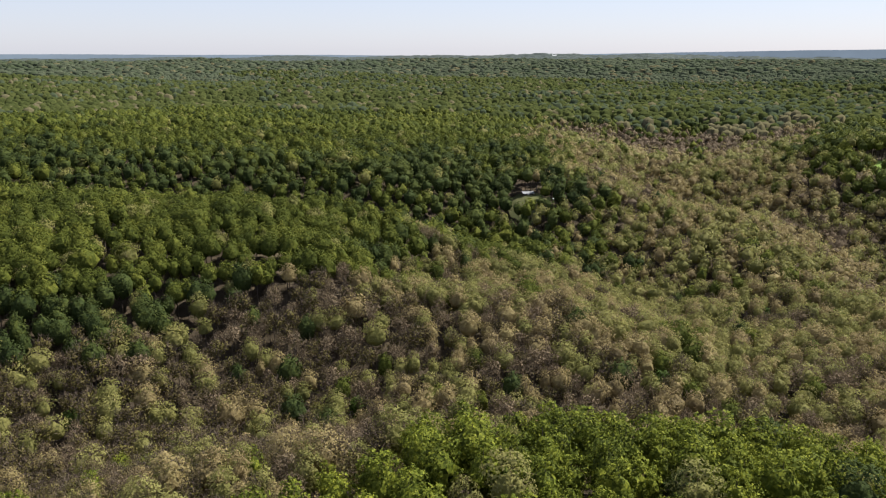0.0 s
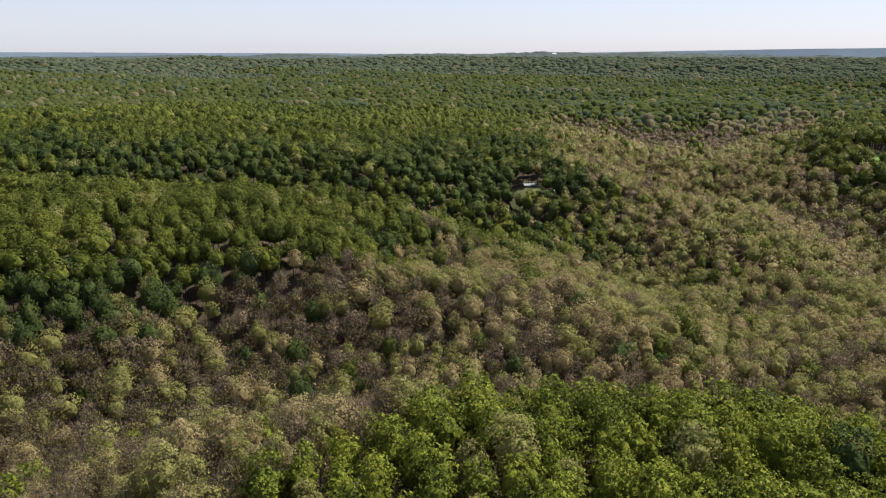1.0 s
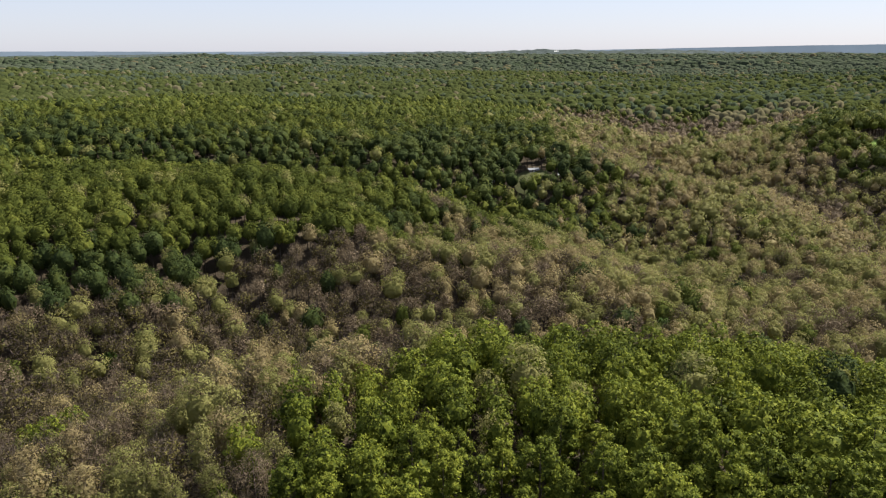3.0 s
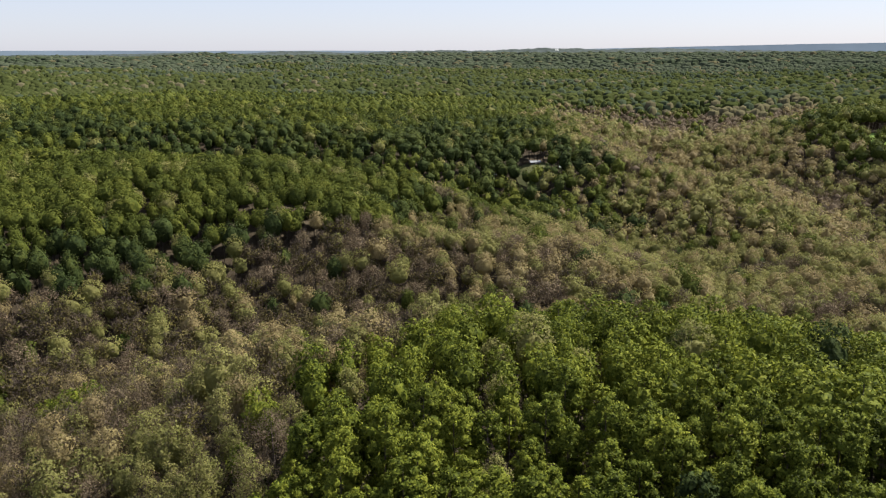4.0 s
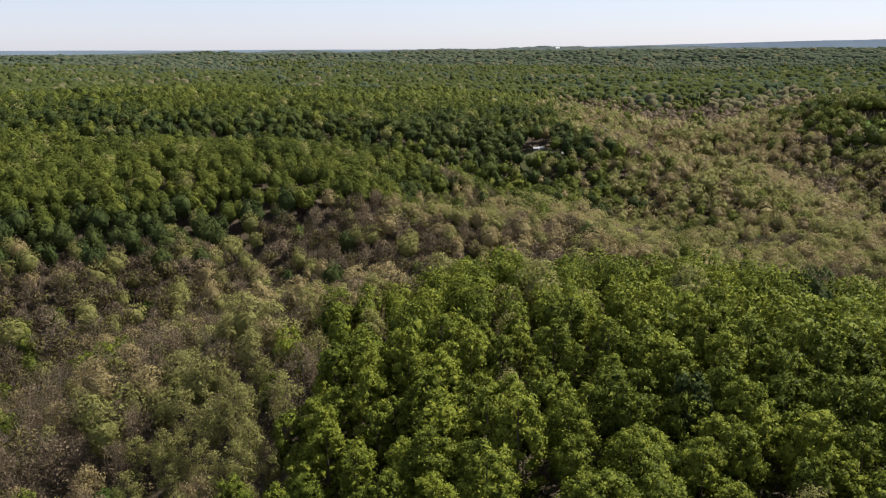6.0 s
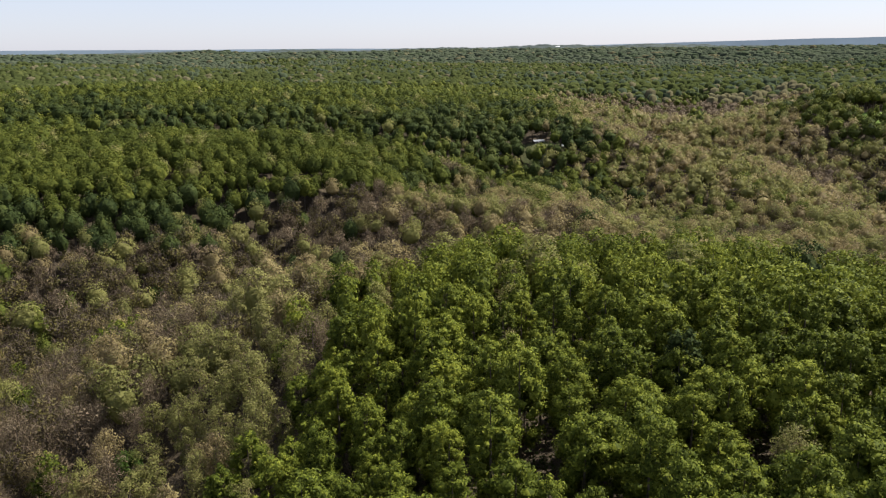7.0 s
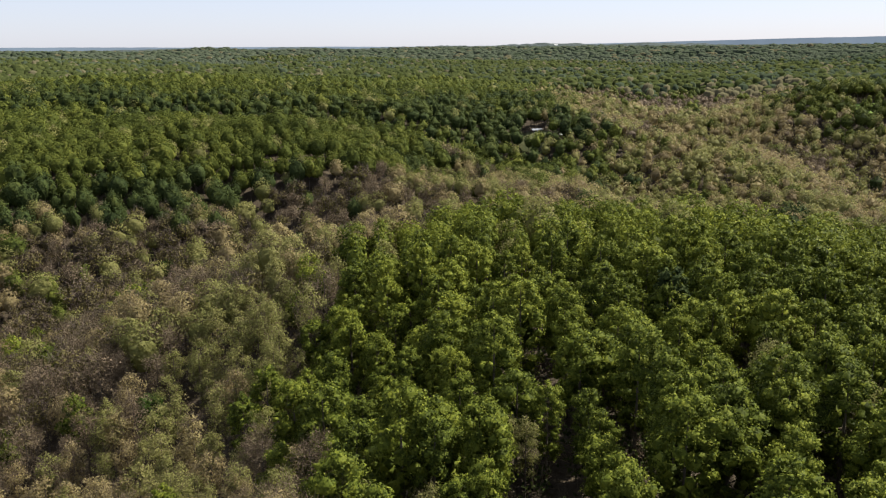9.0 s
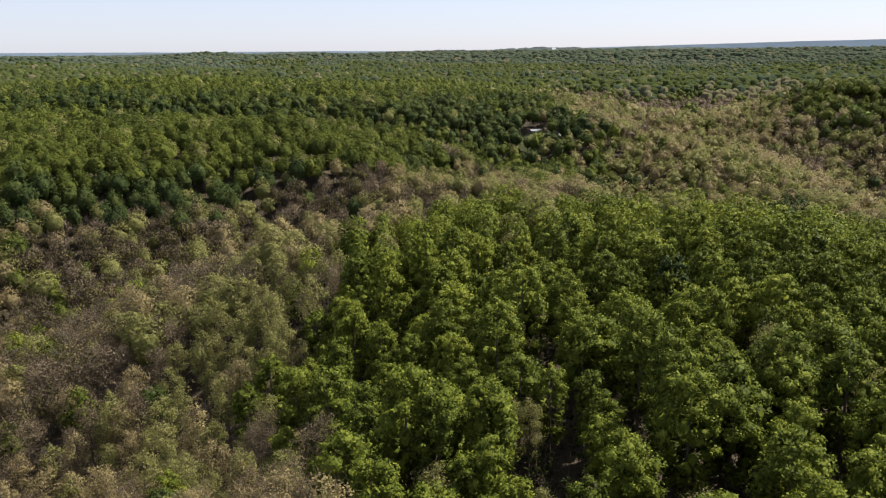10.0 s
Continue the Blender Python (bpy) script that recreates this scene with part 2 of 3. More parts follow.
def leaves(rng, c, r, count, size, loose=0.6, whole=True, sparse=False, soft=0.0):
    """Leaf sprays as small flat shards, on the outside of the clumps or, if sparse, all through them; whole: the clumps make up one crown.
    Gives the shards and their normals, which lean towards the crown's own roundness by soft."""
    n = int(count * 1.7) if whole and not sparse else count
    which = rng.choice(len(r), n, p=r ** 2 / (r ** 2).sum())
    d = spread(rng, n)
    if not sparse:
        d[:, 2] = np.where(rng.random(n) < 0.5, np.abs(d[:, 2]), d[:, 2])
    depth = rng.random(n) ** 0.45 if sparse else rng.uniform(0.62, 1.2, n)
    p = c[which] + d * (r[which] * depth)[:, None] * np.array([1, 1, 0.9])
    out = d
    if whole:
        mid = c.mean(0)
        half = np.abs(c - mid).max(0) + r.mean()
        rel = (p - mid) / half
        if not sparse:
            rank = np.linalg.norm(rel, axis=1) + rng.uniform(0, 0.35, n) + 0.15 * rel[:, 2]
            keep = np.argsort(-rank)[:count]
            p, d, rel, n = p[keep], d[keep], rel[keep], count
        out = 0.6 * d + 0.5 * unit(rel)
    nrm = unit(out + loose * spread(rng, n) + np.array([0, 0, 0.2]))
    a = unit(np.cross(nrm, spread(rng, n)))
    b = np.cross(nrm, a)
    s = (size * rng.uniform(0.5, 1.25, n))[:, None]
    tri = np.stack([p + a * s * 0.75, p - a * s * 0.45 + b * s * 0.6, p - a * s * 0.4 - b * s * 0.55 - nrm * s * 0.15], 1)
    n3 = unit(soft * unit(out + np.array([0, 0, 0.25])) + (1 - soft) * nrm)
    return tri, np.repeat(n3[:, None], 3, 1)


def twigs(rng, c, r, count, length, width):
    """Bare shoots that rise and fan out of the clumps, as slivers."""
    which = rng.choice(len(r), count, p=r ** 2 / (r ** 2).sum())
    d = unit(spread(rng, count) + np.array([0, 0, 0.55]))
    p = c[which] + d * (r[which] * rng.uniform(0.2, 0.8, count))[:, None]
    way = unit(d + 0.55 * spread(rng, count) + np.array([0, 0, 0.3]))
    side = unit(np.cross(way, spread(rng, count)))
    L = (length * rng.uniform(0.6, 1.3, count))[:, None]
    return np.stack([p - side * width / 2, p + side * width / 2, p + way * L], 1)


def tube(points, radii, sides=6):
    """A tapered limb as loose quads."""
    pts = [Vector(p) for p in points]
    rings = []
    for i, p in enumerate(pts):
        way = (pts[min(i + 1, len(pts) - 1)] - pts[max(i - 1, 0)]).normalized()
        a = way.orthogonal().normalized()
        b = way.cross(a)
        rings.append([p + (a * math.cos(2 * math.pi * k / sides) + b * math.sin(2 * math.pi * k / sides)) * radii[i] for k in range(sides)])
    out = []
    for lo, hi in zip(rings, rings[1:]):
        for k in range(sides):
            out.append([lo[k], lo[(k + 1) % sides], hi[(k + 1) % sides], hi[k]])
    return np.array(out, np.float32)


def timber(rng, c, r, top, girth, sides, limbs):
    """Trunk with limbs to the clumps; origin at the foot."""
    lean = rng.normal(size=2) * 0.25
    stem = [(0, 0, -0.6), (lean[0] * 0.3, lean[1] * 0.3, top * 0.3), (lean[0], lean[1], top * 0.62), (lean[0] * 1.2, lean[1] * 1.2, top * 0.9)]
    out = [tube(stem, [girth * 1.25, girth, girth * 0.65, girth * 0.2], sides)]
    for i in range(min(limbs, len(r))):
        z0 = max(top * 0.35, c[i][2] - 2.6 - 0.25 * np.hypot(c[i][0], c[i][1]))
        f = min(z0 / (top * 0.62), 1)
        s = np.array([lean[0] * f, lean[1] * f, z0])
        e = c[i] + np.array([0, 0, r[i] * 0.3])
        m = (s + e) / 2 + np.array([0, 0, -0.3])
        out.append(tube([s, m, e], [girth * 0.45, girth * 0.32, girth * 0.1], max(sides - 2, 3)))
    return np.concatenate(out)


def ball(fineness):
    bm = bmesh.new()
    bmesh.ops.create_icosphere(bm, subdivisions=fineness, radius=1.0)
    v = np.array([q.co for q in bm.verts])
    f = np.array([[q.index for q in face.verts] for face in bm.faces])
    bm.free()
    return v, f


BALLS = {1: ball(1), 2: ball(2), 3: ball(3)}


def lumps(rng, c, r, fineness, rough=0.16):
    """Closed uneven clumps of leaves that make up the body of a crown; what lies inside another clump or faces the ground is left out."""
    V, F = BALLS[fineness]
    a = rng.uniform(0, 6.283, len(r))
    W = np.stack([V[None, :, 0] * np.cos(a)[:, None] - V[None, :, 1] * np.sin(a)[:, None],
                  V[None, :, 0] * np.sin(a)[:, None] + V[None, :, 1] * np.cos(a)[:, None], np.repeat(V[None, :, 2], len(r), 0)], -1)
    P = c[:, None] + W * (r[:, None] * (1 + rough * rng.normal(size=(len(r), len(V)))))[..., None]
    tri, n = P[:, F].reshape(-1, 3, 3), W[:, F].reshape(-1, 3, 3)
    mid = tri.mean(1)
    away = np.linalg.norm(mid[:, None] - c[None], axis=2) / r[None]
    away[np.arange(len(mid)), np.repeat(np.arange(len(r)), len(F))] = 9.0
    keep = (away.min(1) > 0.8) & (n.mean(1)[:, 2] > -0.55)
    tri, n = tri[keep], n[keep]
    heart = np.array([0, 0, c[:, 2].mean() - 0.25 * np.ptp(c[:, 2])])
    n = 0.55 * n + 0.35 * unit((tri - heart).reshape(-1, 3)).reshape(-1, 3, 3) + 0.35 * flat(tri)
    return tri, n


def dome(rng, base, top, radius, shape, fineness, clumps):
    """The closed body of a crown seen from afar: one rounded form that billows out into clumps."""
    V, F = BALLS[fineness]
    d = spread(rng, clumps)
    d[:, 2] = np.abs(d[:, 2]) * 1.3 - 0.45
    d = unit(d)
    near = (V @ d.T).max(1)
    size = rng.uniform(0.8, 1.15, clumps)[(V @ d.T).argmax(1)]
    out = 0.66 + 0.38 * size * np.clip((near - 0.6) / 0.4, 0, 1) ** 0.7 + 0.07 * rng.normal(size=len(V))
    flank = np.maximum(1 - V[:, 2] ** 2, 0.02)
    wide = np.where(V[:, 2] > 0, 1 - 0.5 * shape * V[:, 2], flank ** -0.3 * (1 + 0.25 * V[:, 2]))    # round above, steep below
    low = max(top - 1.25 * radius, base + 1)
    half = np.where(V[:, 2] > 0, (top - low) * out, low - base)
    P = np.stack([V[:, 0] * wide * out * radius, V[:, 1] * wide * out * radius, low + V[:, 2] * half], 1)
    tri = P[F]
    keep = V[F].mean(1)[:, 2] > -0.7
    tri = tri[keep]
    return tri, 0.5 * V[F][keep] + 0.6 * flat(tri)


# kind of tree: crown base, top, radius, narrowing upward, girth
FORM = {
    "oak": (4.6, 18.8, 4.2, 0.1, 0.22),
    "young": (5.2, 17.8, 3.7, 0.0, 0.17),
    "olive": (5.4, 17.6, 3.9, 0.0, 0.18),
    "bare": (4.6, 17.2, 3.8, 0.0, 0.18),
    "vivid": (1.8, 13.0, 3.6, 0.3, 0.17),
    "dark": (2.8, 19.0, 4.2, 0.2, 0.22),
    "brown": (4.6, 16.8, 3.8, 0.0, 0.18),
}
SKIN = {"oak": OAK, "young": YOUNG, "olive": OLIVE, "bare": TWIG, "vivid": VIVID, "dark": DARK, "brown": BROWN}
STICKS = {"brown": DARK_TWIG}

# by level of detail, finest first
AMOUNT = {  # leaf sprays
    "oak": (3300, 2000, 820, 420, 105, 26), "dark": (2800, 1500, 760, 400, 100, 26), "vivid": (2600, 1400, 700, 350, 90, 22),
    "young": (3200, 1800, 850, 360, 90, 22), "olive": (3200, 1800, 850, 360, 90, 22),
    "bare": (1300, 750, 420, 260, 50, 14), "brown": (1800, 1050, 580, 340, 66, 18),
}
SIZE = {
    "oak": (0.27, 0.35, 0.48, 0.58, 0.95, 1.5), "dark": (0.33, 0.44, 0.50, 0.60, 0.95, 1.5), "vivid": (0.30, 0.42, 0.52, 0.66, 1.0, 1.6),
    "young": (0.21, 0.29, 0.40, 0.52, 0.85, 1.35), "olive": (0.21, 0.29, 0.40, 0.52, 0.85, 1.35),
    "bare": (0.16, 0.23, 0.36, 0.52, 0.85, 1.35), "brown": (0.18, 0.25, 0.40, 0.56, 0.9, 1.4),
}
SHOOTS = {"young": (380, 220, 110, 40, 10, 3), "olive": (700, 400, 160, 60, 14, 4), "bare": (1700, 950, 460, 240, 44, 9), "brown": (1300, 760, 420, 210, 36, 8)}
FULL = ("oak", "dark", "vivid")


def grow(kind, rng, level):
    """One tree as pieces (polygons, normals, material slot: 0 leaves, 1 twigs, 2 bark); level 0 is the finest."""
    base, top, radius, shape, girth = FORM[kind]
    top *= rng.uniform(0.9, 1.1)
    radius *= rng.uniform(0.86, 1.14) * (1.0, 1.0, 1.06, 1.18, 1.26, 1.32)[level]
    base += (0.0, 0.0, 1.5, 3.5, 4.0, 4.0)[level]
    full, thin = kind in FULL, kind in ("bare", "brown")
    c, r = lobes(rng, base, top, radius, (46, 34, 30, 26, 15, 9)[level] if full else (15, 14, 18, 18, 13, 8)[level], shape, 2 if full and level < 4 else 1)
    lv, nv = leaves(rng, c, r, AMOUNT[kind][level], SIZE[kind][level], (1.0, 0.95, 0.85, 0.7, 0.55, 0.45)[level],
                    sparse=not full and (thin or level < 2), soft=(0.3, 0.32, 0.42, 0.55, 0.65, 0.7)[level])
    out = [(lv, nv, 0)]
    if full and level < 2:
        body, nb = lumps(rng, c, r * 0.68, 1, 0.2)
        out.append((body, nb, 0))
    elif level >= (4 if thin else 2):
        close = (0.62, 0.79, 0.88, 0.96)[level - 2] * (0.75 if thin else 0.9 if not full else 1.0)
        body, nb = dome(rng, base, top * (0.5 + 0.5 * close), radius * close, shape, (3, 2, 1, 1)[level - 2], (16, 14, 8, 8)[level - 2])
        out.append((body, nb, 1 if kind == "bare" else 0))
    if kind in SHOOTS:
        tw = twigs(rng, c, r, SHOOTS[kind][level], (1.3, 1.5, 1.8, 2.1, 2.5, 3.0)[level], (0.04, 0.06, 0.09, 0.15, 0.26, 0.4)[level])
        out.append((tw, flat(tw), 1))
    if level < 3:
        wood = timber(rng, c, r, top, girth, (6, 5, 4)[level], (9, 6, 4)[level])
    else:
        wood = tube([(0, 0, -0.5), (0, 0, top * 0.75)], [girth * 1.3, girth * 0.7], 3)
    out.append((wood, flat(wood), 2))
    return out


# ---- what grows where ----
def sigm(v, w):
    return 1 / (1 + np.exp(-np.clip(v / w, -40, 40)))


def leafy(x, y):
    """0 to 1: how far the wood at (x, y) is in full leaf."""
    wob = 9 * bumps(x, y, 30, 31) + 8 * bumps(x, y, 90, 33)
    knoll = sigm(x + 40 - 0.33 * np.maximum(60 - y, 0) + wob * 0.6, 3) * sigm(np.minimum(122 + (x + 34), 170) - y + wob * 0.5, 3)
    left = sigm(y - (252 + (x + 152) * 0.55) + wob, 5) * sigm(-28 - x + (y - 330) * 0.25 + wob, 6)
    second = sigm(y - 405 + wob, 8) * sigm(92 - x + 2.5 * wob, 14)
    right = sigm(x - 285 - np.maximum(y - 626, 0) * 0.6 + wob, 6) * sigm(y - 515 + wob, 8)
    far = sigm(y - 915 - 75 * np.exp(-((x - 280) / 150) ** 2) + 70 * bumps(x, y, 150, 41), 20)
    return np.clip(np.maximum.reduce([knoll, left, second, right, far]), 0, 1)


def browns(x, y):
    """0 to 1: how bare the wood is where it is not in full leaf."""
    v = 0.32 + 0.65 * bumps(x, y, 46, 51)
    v = v + 0.12 * sigm(-60 - x, 10) * sigm(150 - y, 20) + 0.15 * np.exp(-((x + 105) / 75) ** 2 - ((y - 225) / 65) ** 2)
    v = v - 0.35 * np.exp(-((x - 110) / 60) ** 2 - ((y - 400) / 80) ** 2) - 0.5 * np.exp(-((x + 52) / 14) ** 2 - ((y - 100) / 40) ** 2)
    v = v - 0.3 * sigm(x - 30, 15) * sigm(y - 240, 15)
    v = v + 1.1 * np.exp(-((x - 275) / 160) ** 2 - ((y - 860) / 105) ** 2) + 0.35 * np.exp(-((x - 245) / 40) ** 2 - ((y - 490) / 60) ** 2)
    return np.clip(v, 0, 1)


def cleared(x, y):
    out = np.zeros(np.shape(x), bool)
    for cx, cy, rx, ry, up in GLADES.values():
        out |= ((x - cx) / rx) ** 2 + ((y - cy) / ry) ** 2 < 1 + 0.25 * bumps(x, y, rx * 0.5, 66)
    return out


def plant(rng, near, far, gap, leafy_gap=None):
    """Places of trees on jittered grids between two distances from the camera's way; leafy_gap: the wider gap between the big leafy crowns."""
    found = []
    for g, in_leaf in ((gap, False), (leafy_gap, True)):
        if not g:
            continue
        reach = far * 0.62 + 30
        gx = np.arange(-reach, reach, g)
        gy = np.arange(-48 if near < 300 else near * 0.7, far, g * 0.9)
        X, Y = np.meshgrid(gx, gy)
        X = X + (np.arange(len(gy)) % 2)[:, None] * g / 2
        X, Y = X.ravel(), Y.ravel()
        X = X + rng.uniform(-1, 1, X.size) * g * (0.44 if far < 2000 else 0.5)
        Y = Y + rng.uniform(-1, 1, Y.size) * g * (0.44 if far < 2000 else 0.5)
        d = np.hypot(X + 6, Y + 40)
        keep = (d >= near) & (d < far) & (np.abs(X + 4) < (Y + 64) * 0.585 + 24) & ~cleared(X, Y)
        if leafy_gap:
            keep &= (leafy(X, Y) > 0.5) == in_leaf
        found.append((X[keep], Y[keep], d[keep]))
    return tuple(np.concatenate(v) for v in zip(*found))


def kinds(rng, x, y):
    g, b = leafy(x, y), browns(x, y)
    u, v = rng.random(x.size), rng.random(x.size)
    out = np.full(x.size, "olive", dtype=object)
    out[v < b] = "bare"
    out[(v >= b) & (v > b + (1 - b) * (0.5 - 0.5 * bumps(x, y, 45, 57)))] = "young"
    gloom = 0.8 * np.exp(-((x + 115) / 100) ** 2 - ((y - 190) / 82) ** 2) + 0.35 * np.exp(-((x - 262) / 45) ** 2 - ((y - 480) / 50) ** 2)
    gloom = gloom + 0.12 * np.exp(-((x + 30) / 50) ** 2 - ((y - 290) / 40) ** 2)
    out[rng.random(x.size) < gloom] = "brown"
    out[(y > 120) & (rng.random(x.size) < 0.09 + 0.25 * np.maximum(bumps(x, y, 38, 59, 2), 0))] = "brown"
    out[rng.random(x.size) < 0.6 * np.exp(-((x - 105) / 80) ** 2 - ((y - 400) / 100) ** 2) + 0.5 * np.exp(-((x + 62) / 22) ** 2 - ((y - 90) / 45) ** 2)] = "young"
    out[u < g] = "oak"
    out[(u >= g) & (rng.random(x.size) < 0.035)] = "oak"
    out[(u >= g) & (rng.random(x.size) < 0.004)] = "vivid"
    out[(u < g) & (rng.random(x.size) < 0.06)] = "young"
    # deep green in random streaks, and on hollows and slope faces as painted-in shade
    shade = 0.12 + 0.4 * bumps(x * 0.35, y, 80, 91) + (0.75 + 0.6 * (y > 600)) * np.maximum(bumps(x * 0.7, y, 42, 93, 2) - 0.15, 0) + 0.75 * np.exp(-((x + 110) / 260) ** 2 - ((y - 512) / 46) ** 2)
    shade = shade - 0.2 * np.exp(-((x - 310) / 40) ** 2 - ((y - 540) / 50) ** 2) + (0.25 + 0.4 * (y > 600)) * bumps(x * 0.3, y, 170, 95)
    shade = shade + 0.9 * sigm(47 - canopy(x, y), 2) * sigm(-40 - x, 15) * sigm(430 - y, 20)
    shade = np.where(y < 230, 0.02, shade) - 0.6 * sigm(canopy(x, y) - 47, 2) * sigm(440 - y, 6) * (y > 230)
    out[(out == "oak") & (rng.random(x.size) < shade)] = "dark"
    return out


# ---- ground ----
gu = np.linspace(-1, 1, 201)
gx = np.sign(gu) * (np.abs(gu) * 260 + np.abs(gu) ** 4 * 4300)
gv = np.linspace(0, 1, 220)
gy = -1200 * (1 - gv) ** 6 - 60 * (1 - gv) + gv * 700 + gv ** 5 * 4200
GX, GY = np.meshgrid(gx, gy)
land = tagged(sheet("ground", GX, GY, ground(GX, GY), LITTER), "brown leaf litter covering the rolling forest floor", "ground", kind="structure")

# ---- woods ----
rng = np.random.default_rng(7)
LABEL = {
    "oak": ("broadleaf_tree", "broadleaf tree in full green leaf on the knoll", "trees in leaf"),
    "young": ("young_leaf_tree", "slender tree with sparse pale yellow-green spring leaves", "trees leafing out"),
    "olive": ("budding_tree", "budding tree with olive-tan opening leaves and visible branches", "budding trees"),
    "bare": ("bare_tree", "bare grey-brown tree with fine leafless twigs", "bare trees"),
    "vivid": ("small_green_tree", "small bushy tree with vivid fresh green leaves", "small green trees"),
    "dark": ("deep_green_tree", "broadleaf tree with deep green shaded leaves among paler trees", "deep green trees"),
    "brown": ("dark_budding_tree", "dark brown budding tree with leafless twigs and sparse buds", "dark budding trees"),
}


def part(name, me, parent, label=""):
    ob = new(name, me)
    ob.parent = parent
    return tagged(ob, label)


def model_tree(kind, seed, level):
    r = np.random.default_rng(seed)
    name, label, group = LABEL[kind]
    tree = tagged(new(name), label, "tree", group)
    pieces = grow(kind, r, level)
    crown = [p for p in pieces if p[2] < 2]
    part("trunk", mesh_of("trunk", [(p[0], 0) for p in pieces if p[2] == 2], [BARK]), tree)
    part("crown", mesh_of("crown", [(p[0], p[2]) for p in crown], [OAK_NEAR if kind == "oak" else SKIN[kind], STICKS.get(kind, TWIG)], None, [p[1] for p in crown]), tree)
    return tree


near_x, near_y, near_d = plant(rng, 0, 155, 6.0, 6.6)
near_k = kinds(rng, near_x, near_y)
SINGLE = [(-74, 88, "vivid", 1.0), (-62, 25, "oak", 1.15), (-30, 40, "oak", 1.0), (-57, 99, "young", 1.05)]   # trees that stand out
alone = ~((near_k == "oak") & (near_y < 45) & (rng.random(near_x.size) < 0.15))     # the stand opens out at its near end
for sx, sy, kind, s in SINGLE:
    alone &= np.hypot(near_x - sx, near_y - sy) > 4.2
near_x = np.concatenate([near_x[alone], [a[0] for a in SINGLE]])
near_y = np.concatenate([near_y[alone], [a[1] for a in SINGLE]])
near_k = np.concatenate([near_k[alone], np.array([a[2] for a in SINGLE], dtype=object)])
near_d = np.hypot(near_x + 6, near_y + 40)
left_over = np.zeros(near_x.size, bool)
for kind in FORM:
    ids = np.nonzero(near_k == kind)[0]
    ids = ids[np.argsort(near_d[ids])]
    left_over[ids[300:]] = True
    ids = ids[:300]
    for level, chosen in ((0, ids[near_d[ids] < 100]), (1, ids[near_d[ids] >= 100])):
        models = [model_tree(kind, 100 + 17 * i + len(kind) + 7 * level, level) for i in range(min(7, len(chosen)))]
        for n, i in reversed(list(enumerate(chosen))):
            x, y = near_x[i], near_y[i]
            s = rng.uniform(0.74, 1.08) * float(1 + 0.16 * bumps(x, y, 22, 81, 2))
            m = pose(x, y, float(ground(x, y)), 0, 0, rng.uniform(0, 360)) @ Matrix.Diagonal((s * rng.uniform(0.9, 1.1), s * rng.uniform(0.9, 1.1), s, 1))
            if n < len(models):
                models[n].matrix_basis = m
            else:
                copy_thing(models[n % len(models)], m)


def woods(name, label, level, kind, x, y, variants):
    """Joined trees of one kind: loose leaves and stems at their places."""
    if not len(x):
        return
    r = np.random.default_rng(len(x) + level)
    stock = [grow(kind, r, level) for _ in range(variants)]
    pick = r.integers(0, variants, len(x))
    turn, s, tone = r.uniform(0, 6.283, len(x)), r.uniform(0.65, 1.05, len(x)) * (1 + 0.3 * r.random(len(x)) ** 3) * (1 + 0.22 * bumps(x, y, 22, 81, 2)), r.random(len(x))
    z = ground(x, y)
    blocks, tints, bent = [], [], []
    for v in range(variants):
        k = np.nonzero(pick == v)[0]
        ca, sa = np.cos(turn[k]), np.sin(turn[k])
        for soup, soup_n, slot in stock[v]:
            if not len(soup) or not len(k):
                continue
            q = soup[None].astype(np.float32)
            out = np.empty((len(k), *soup.shape), np.float32)
            e = (slice(None), None, None)
            out[..., 0] = (q[..., 0] * ca[e] - q[..., 1] * sa[e]) * s[k][e] + x[k][e]
            out[..., 1] = (q[..., 0] * sa[e] + q[..., 1] * ca[e]) * s[k][e] + y[k][e]
            out[..., 2] = q[..., 2] * (0.5 + 0.5 * s[k][e]) + z[k][e]
            blocks.append((out.reshape(-1, soup.shape[1], 3), slot))
            q = soup_n[None].astype(np.float32)
            out = np.empty((len(k), *soup.shape), np.float32)
            out[..., 0] = q[..., 0] * ca[e] - q[..., 1] * sa[e]
            out[..., 1] = q[..., 0] * sa[e] + q[..., 1] * ca[e]
            out[..., 2] = q[..., 2]
            bent.append(out.reshape(-1, 3))
            tints.append(np.repeat(tone[k], len(soup)))
    me = mesh_of(name, blocks, [OAK_NEAR if kind == "oak" and level == 2 else SKIN[kind], STICKS.get(kind, TWIG), BARK], tints, bent)
    tagged(new(name, me), label, "woods", kind="stuff")


bands = [(2, 155, 260, 6.1, 6.9), (3, 260, 450, 6.2, 6.9), (4, 450, 750, 7.0, 7.4), (5, 750, 1140, 7.8, 8.2)]


def edge(x, y, d):
    """Distance with a ragged rim, where far woods take over."""
    return d + 110 * bumps(x, y, 60, 77)


stands = []
for level, lo, hi, gap, wide in bands:
    x, y, d = plant(rng, lo, hi, gap, wide)
    ok = edge(x, y, d) < 1020
    x, y = x[ok], y[ok]
    stands.append((level, x, y, kinds(rng, x, y)))
for sx, sy, kind in ((-84, 229, "vivid"), (-30, 250, "vivid"), (126, 391, "young")):
    lv = 0 if sy < 240 else 1 if sy > 390 else 0
    level, x, y, k = stands[lv]
    ok = np.hypot(x - sx, y - sy) > 5
    stands[lv] = (level, np.append(x[ok], sx), np.append(y[ok], sy), np.append(k[ok], np.array([kind], dtype=object)))
